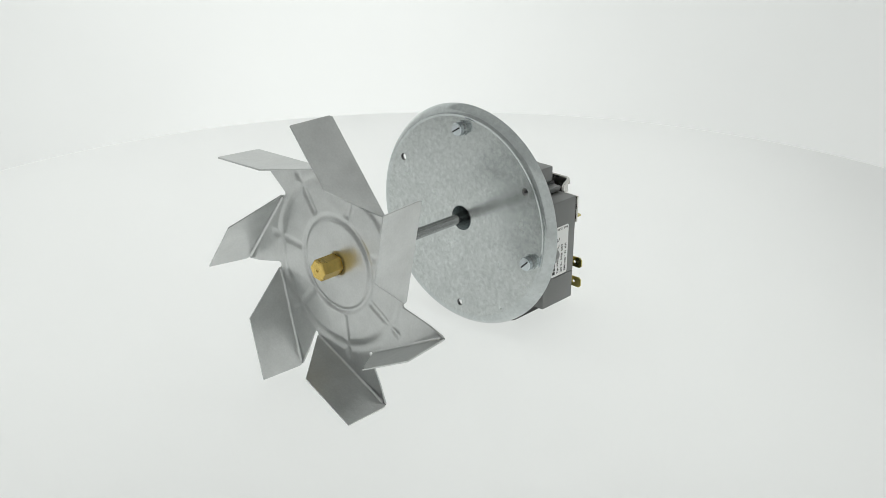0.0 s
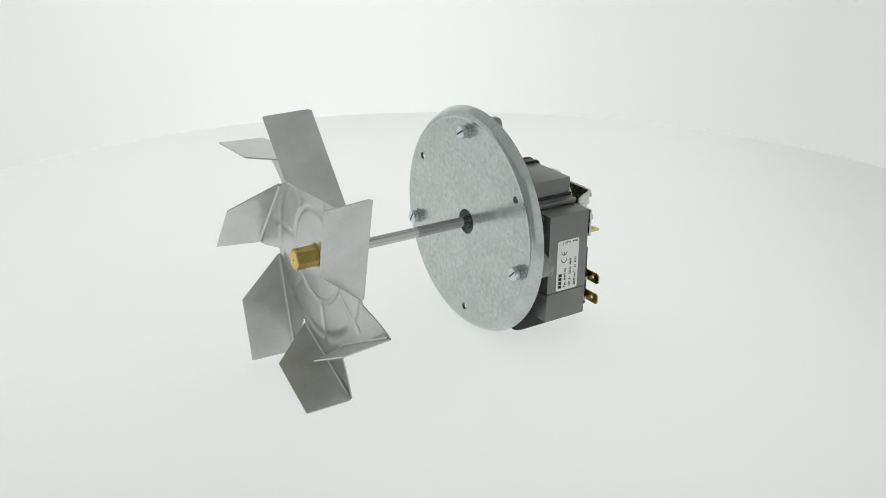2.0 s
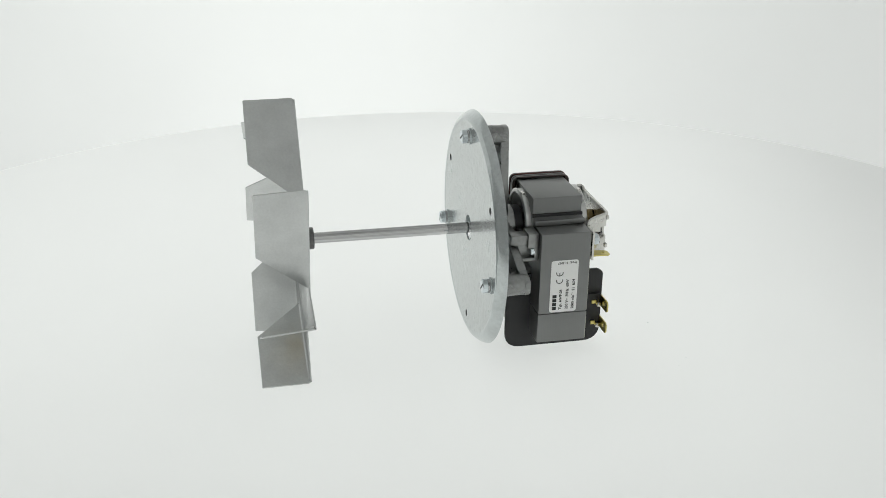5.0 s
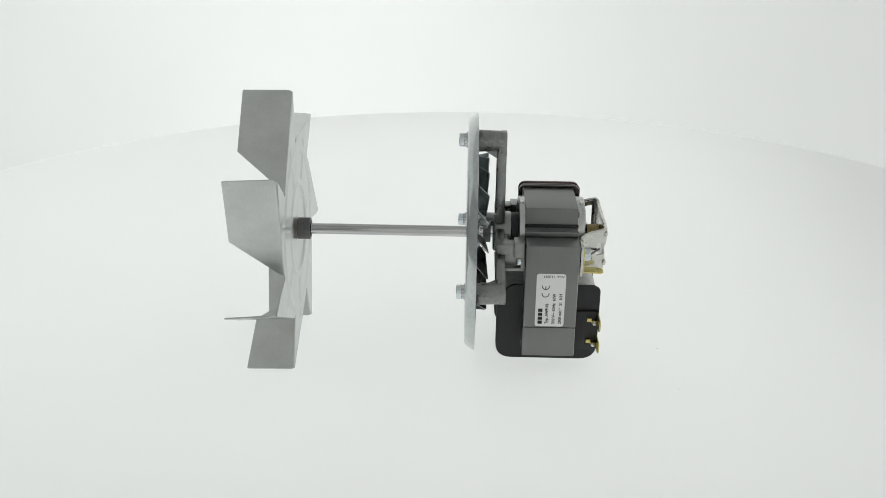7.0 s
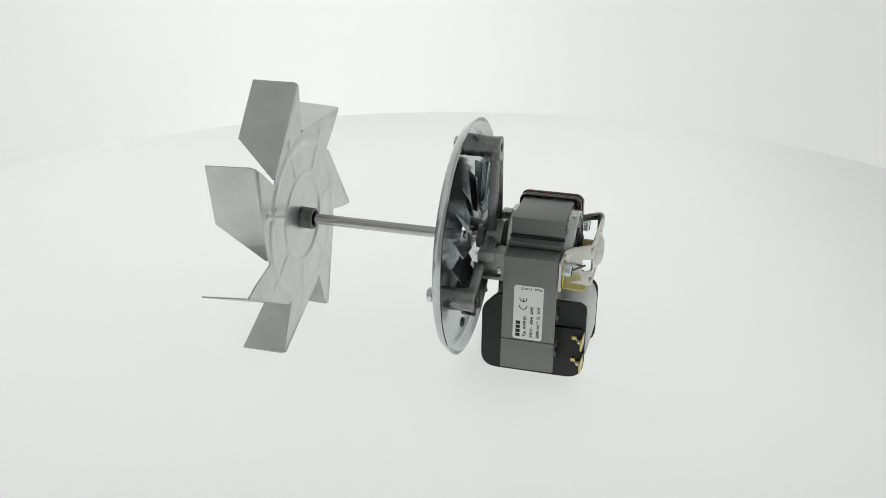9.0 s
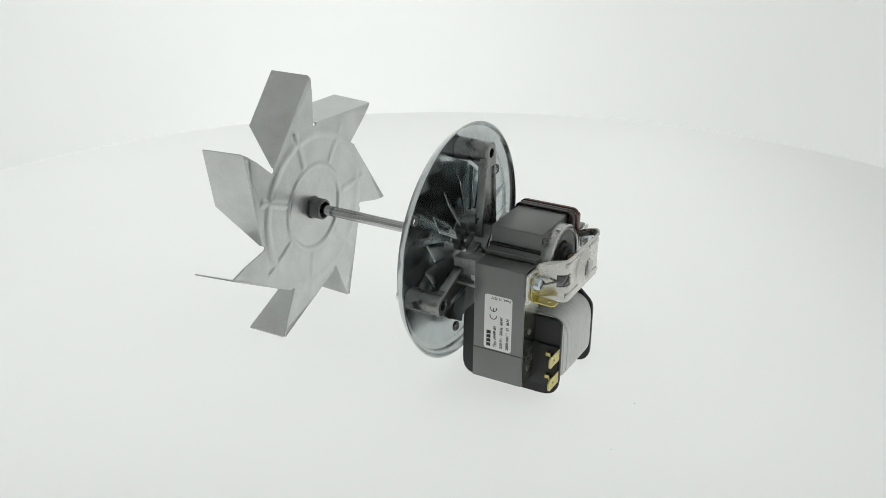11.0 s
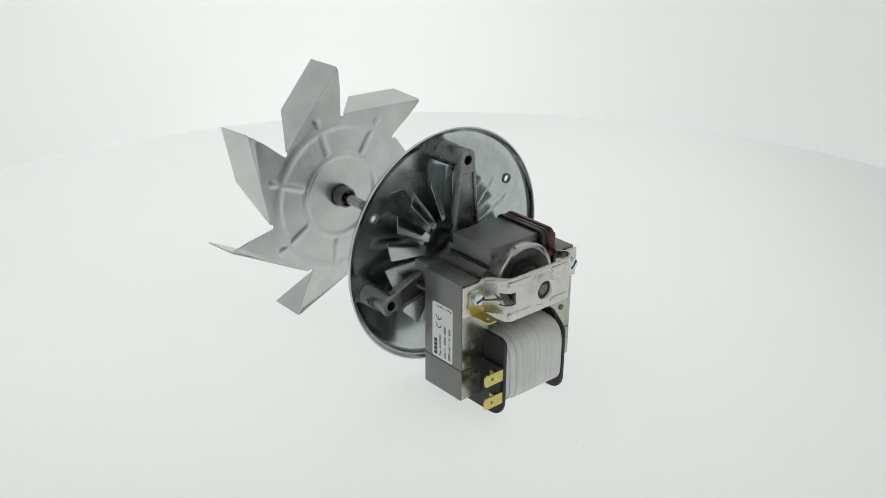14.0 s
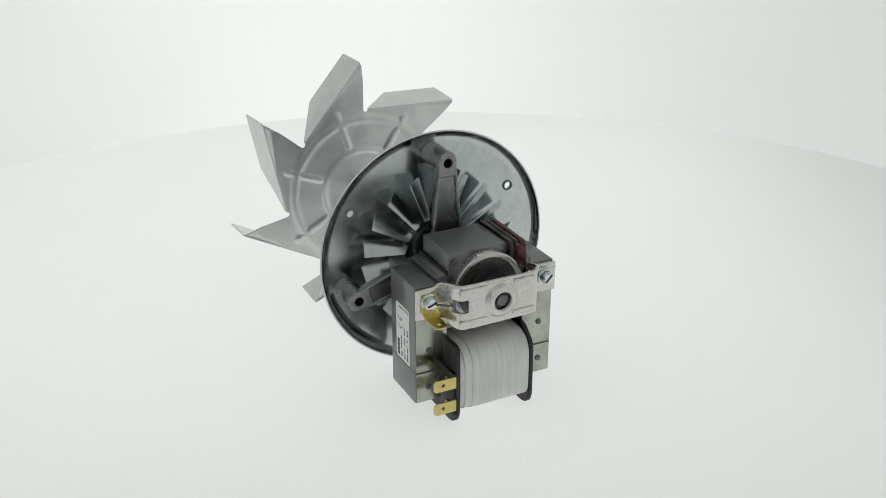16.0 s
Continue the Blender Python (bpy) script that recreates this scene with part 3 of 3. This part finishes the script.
def rear_bracket(top):
    """Pressed strap that carries the rear bearing, with an ear on each leg."""
    bm = bmesh.new()
    # across the shaft: y, x, lower and upper edge
    ctrl = [(-37.6, 60.2, -8.9, 6.8), (-27.6, 60.2, -8.9, 7.2), (-25.6, 61.0, -9.4, 8.8), (-23.6, 65.0, -10.2, 10.0), (-21.9, 70.4, -11.0, 10.8),
            (-19.8, 73.2, -11.5, 11.0), (-16.0, 73.6, -11.7, 11.0), (-9.0, 73.6, -11.7, 11.0), (0.0, 73.6, -11.6, 11.0), (10.0, 73.6, -11.5, 11.0), (18.6, 73.6, -11.4, 11.0), (21.0, 73.2, -11.0, 12.3),
            (22.2, 71.0, -10.7, 12.6), (23.3, 62.4, -9.8, 9.8), (25.0, 60.2, -8.6, 6.8), (40.2, 60.2, -8.6, 6.6)]
    path = []
    for k in range(len(ctrl) - 1):
        q = [Vector(ctrl[min(max(k + j, 0), len(ctrl) - 1)]) for j in (-1, 0, 1, 2)]
        bend = abs(q[1].x) > 14 and abs(q[1].x) < 27.7
        for i in range(4 if bend else 1):
            t = i / 4
            path.append(q[1] + (q[2] - q[1]) * t + 0.5 * t * (1 - t) * ((1 - t) * (2 * q[1] - q[0] - q[2]) + t * (2 * q[2] - q[1] - q[3])) if bend else q[1])
    path.append(Vector(ctrl[-1]))
    rows = []
    for y, x, z0, z1 in path:
        # each of the two legs of the bend is hollowed along its middle
        dent = 0.9 * max(0.0, 1 - ((y + 23.0) / 3.8) ** 2)
        cols = (z0, z0 + 1.4, (z0 + 1.4 - 3.0) / 2, -3.0, 3.6, (3.6 + z1 - 1.4) / 2, z1 - (3.6 if y > 21 else 1.4), z1)
        rows.append([bm.verts.new((x - (dent if i in (2, 5) else 0), y, z)) for i, z in enumerate(cols)])
    for a, b in zip(rows, rows[1:]):
        y = (a[0].co.y + b[0].co.y) / 2
        for i in range(7):
            if not (i == 3 and -22.4 < y < -16.0) and not (i in (1, 2, 3, 4, 5) and 22.2 < y < 23.3):
                bm.faces.new((a[i], a[i + 1], b[i + 1], b[i]))
    strap = part("rear_bracket", bm, BRIGHT, top, "bright zinc-plated pressed steel bearing strap", smooth=50, basis=AXIS)
    sol = strap.modifiers.new("thickness", "SOLIDIFY")
    sol.thickness, sol.offset = 0.0012, 0
    bev = strap.modifiers.new("edge", "BEVEL")
    bev.width, bev.segments, bev.limit_method = 0.0003, 2, "ANGLE"
    # the strap's upper edge is rolled over
    bm = bmesh.new()
    spine = [Vector((x + 0.35, y, z1 - 0.3)) for y, x, z0, z1 in path[1:-1]]
    rings = []
    for k, p in enumerate(spine):
        d = (spine[min(k + 1, len(spine) - 1)] - spine[max(k - 1, 0)]).normalized()
        u = d.cross(Vector((0, 0, 1))).normalized()
        w = d.cross(u)
        rings.append([bm.verts.new(p + (u * math.cos(q) + w * math.sin(q)) * 0.95) for q in [2 * math.pi * j / 10 for j in range(10)]])
    for a, b in zip(rings, rings[1:]):
        for j in range(10):
            bm.faces.new((a[j], a[(j + 1) % 10], b[(j + 1) % 10], b[j]))
    bm.faces.new(rings[0])
    bm.faces.new(rings[-1])
    bmesh.ops.recalc_face_normals(bm, faces=bm.faces)
    part("rolled_edge", bm, BRIGHT, strap, smooth=60)
    # bronze bush and dark spacer behind the strap
    bm = lathe([(65.5, 2.5), (65.5, 4.6), (66.0, 5.0), (72.4, 5.0), (72.9, 4.6), (72.9, 2.5)], 36, (1.4, 0))
    part("bearing_bush", bm, BRONZE, strap, "bronze bearing bush")
    bm = lathe([(63.0, 2.5), (63.0, 7.4), (64.2, 8.2), (65.6, 7.0), (65.6, 2.5)], 20, (1.4, 0))
    part("spacer", bm, BLACK, strap)
    # stiffening beads
    for y0, y1, z in ((-21, -6, 8.3), (8, 20, 8.3), (-21, -6, -8.3), (8, 20, -8.3)):
        part("bead", box(73.2, 74.9, y0, y1, z - 1.3, z + 1.3, 0.8, segments=3), BRIGHT, strap)
    bm = lathe([(73.9, 9.6), (74.4, 8.9), (75.6, 7.9), (76.6, 6.6), (76.9, 5.5), (76.5, 4.7), (74.0, 4.4), (73.8, 3.1), (73.8, 0)], 48, (1.4, 0))
    part("bearing_cup", bm, BRIGHT, strap, smooth=60)
    # near-black seat, the cup's inner shade painted in
    bm = lathe([(74.2, 0), (74.2, 4.4), (74.4, 4.4), (74.4, 3.0)], 32, (1.4, 0))
    part("bearing_seat", bm, VOID, strap)
    bm = lathe([(73.9, 0), (73.9, 2.9), (75.2, 2.9), (75.5, 2.6), (75.5, 0)], 32, (1.4, 0))
    part("shaft_end", bm, DARKSTEEL, strap)
    # earth terminal under the nut
    out = rounded([(-35, 4.0), (-27, 4.8), (-25.4, -3.5), (-25.6, -9.0), (-33.0, -9.0), (-35.4, -4.0)], 1.0, 2)
    tab = part_mesh("earth_tab", sheet([out], 0.8, 0.15, plane_x(61.4)), TABBRASS, strap, "brass earth terminal bent outwards")
    blade = rounded([(0, -33.0), (10.0, -32.6), (11.4, -31.4), (11.4, -27.2), (10.0, -26.0), (0, -25.6)], 0.6, 2)
    m = Matrix.Translation((61.2, 0, -8.6)) @ Matrix.Rotation(radians(3), 4, "Y")
    part_mesh("blade", sheet([blade, circle(7.8, -29.3, 0.9, 12)], 0.8, 0.15, m), TABBRASS, strap)
    for y, z, tilt in ((-31.0, 0.4, 20), (34.0, 0.0, 48)):
        bm = lathe([(60.8, 0), (60.8, 4.2), (61.9, 4.2), (62.0, 3.5), (64.4, 3.4), (65.2, 2.6), (65.4, 0)], 30, (y, z))
        part("fixing_screw", bm, SCREWZINC, strap)
        turn = Matrix.Translation((0, y, z)) @ Matrix.Rotation(radians(tilt), 4, "X")
        # slot drawn as a near-black bar, shade as colour
        part("slot", box(64.6, 65.5, -2.5, 2.5, -0.5, 0.5, 0, m=turn), VOID, strap)
    bm = lathe([(64.6, 0), (64.6, 0.55), (64.6, 0.55), (73.5, 0.6), (73.5, 0)], 10)
    bmesh.ops.transform(bm, verts=bm.verts, matrix=Matrix.Translation((65.5, -29, 0.2)) @ Matrix.Rotation(radians(55), 4, "Z") @ Matrix.Translation((-64.6, 0, 0)))
    part("pin", bm, DARKSTEEL, strap)
    return strap


def writing(text, size, mat, parent, m, name="print", bold=0.0):
    cu = bpy.data.curves.new(name, "FONT")
    cu.body, cu.size, cu.extrude, cu.offset = text, size, 0.02, bold
    cu.resolution_u = 2
    ob = bpy.data.objects.new(name, cu)
    me = bpy.data.meshes.new_from_object(ob)
    bpy.data.objects.remove(ob)
    me.transform(Matrix.Scale(MM, 4) @ m)
    return part_mesh(name, me, mat, parent)


def rating_label(top):
    y = YC - 38.75
    x0, x1, z0, z1 = 37.2, 52.6, -38.5, -7.8
    me = sheet([rounded([(x0, z0), (x1, z0), (x1, z1), (x0, z1)], 1.6, 5)], 0.12, 0.03, plane_y(y))
    label = part_mesh("rating_label", me, PAPER, top, "white rating label with black print", basis=AXIS)
    face = plane_y(y - 0.09)

    def up(x, z):
        return face @ Matrix.Translation((x, z, 0)) @ Matrix.Rotation(radians(90), 4, "Z")

    # maker's mark as plain blocks
    for k in range(4):
        part("mark", box(38.7, 41.0, y - 0.13, y - 0.05, -37.0 + 2.35 * k, -35.1 + 2.35 * k, 0), INK, label)
    writing("Typ. AWP-03", 2.15, INK, label, up(44.0, -37.0), bold=0.07)
    writing("230 V~  50Hz  60W", 2.15, INK, label, up(47.6, -37.0), bold=0.07)
    writing("2800 min\u207b\u00b9  S1  kl.H", 2.15, INK, label, up(51.0, -37.0), bold=0.07)
    # conformity mark: two open rings, the second with a bar
    ro, ri = 2.05, 1.6

    def ring(a0, a1):
        arc = [radians(a0 + (a1 - a0) * i / 24) for i in range(25)]
        return [(ro * math.cos(a), ro * math.sin(a)) for a in arc] + [(ri * math.cos(a), ri * math.sin(a)) for a in reversed(arc)]

    for z, bar in ((-19.4, False), (-15.0, True)):
        part_mesh("conformity_mark", sheet([ring(78, 282)], 0.05, 0.0, up(42.2, z)), INK, label)
        if bar:
            part_mesh("conformity_mark", sheet([[(-1.7, -0.22), (0.0, -0.22), (0.0, 0.22), (-1.7, 0.22)]], 0.05, 0.0, up(42.2, z)), INK, label)
    writing("Prod.  11.2017", 1.8, INK, label, face @ Matrix.Translation((51.6, -8.8, 0)) @ Matrix.Rotation(radians(180), 4, "Z"), bold=0.05)
    return label


tent()
TABLE = turntable()
MOTOR = tagged(new("oven_fan_motor"), "grey metal oven fan motor with bladed wheel lying on the turntable", "fan motor")
fan_wheel(MOTOR)
mounting_plate(MOTOR)
bearing_bracket(MOTOR)
cooling_fan(MOTOR)
core(MOTOR)
coil(MOTOR)
rear_bracket(MOTOR)
rating_label(MOTOR)


def motions():
    # one steady turn, 6.875 degrees a second
    rows = [(t, pose(0, 0, 0, 0, 0, 48.275 - 6.875 * t)) for t in range(17)]
    walk(TABLE, rows)
    walk(MOTOR, rows)


motions()
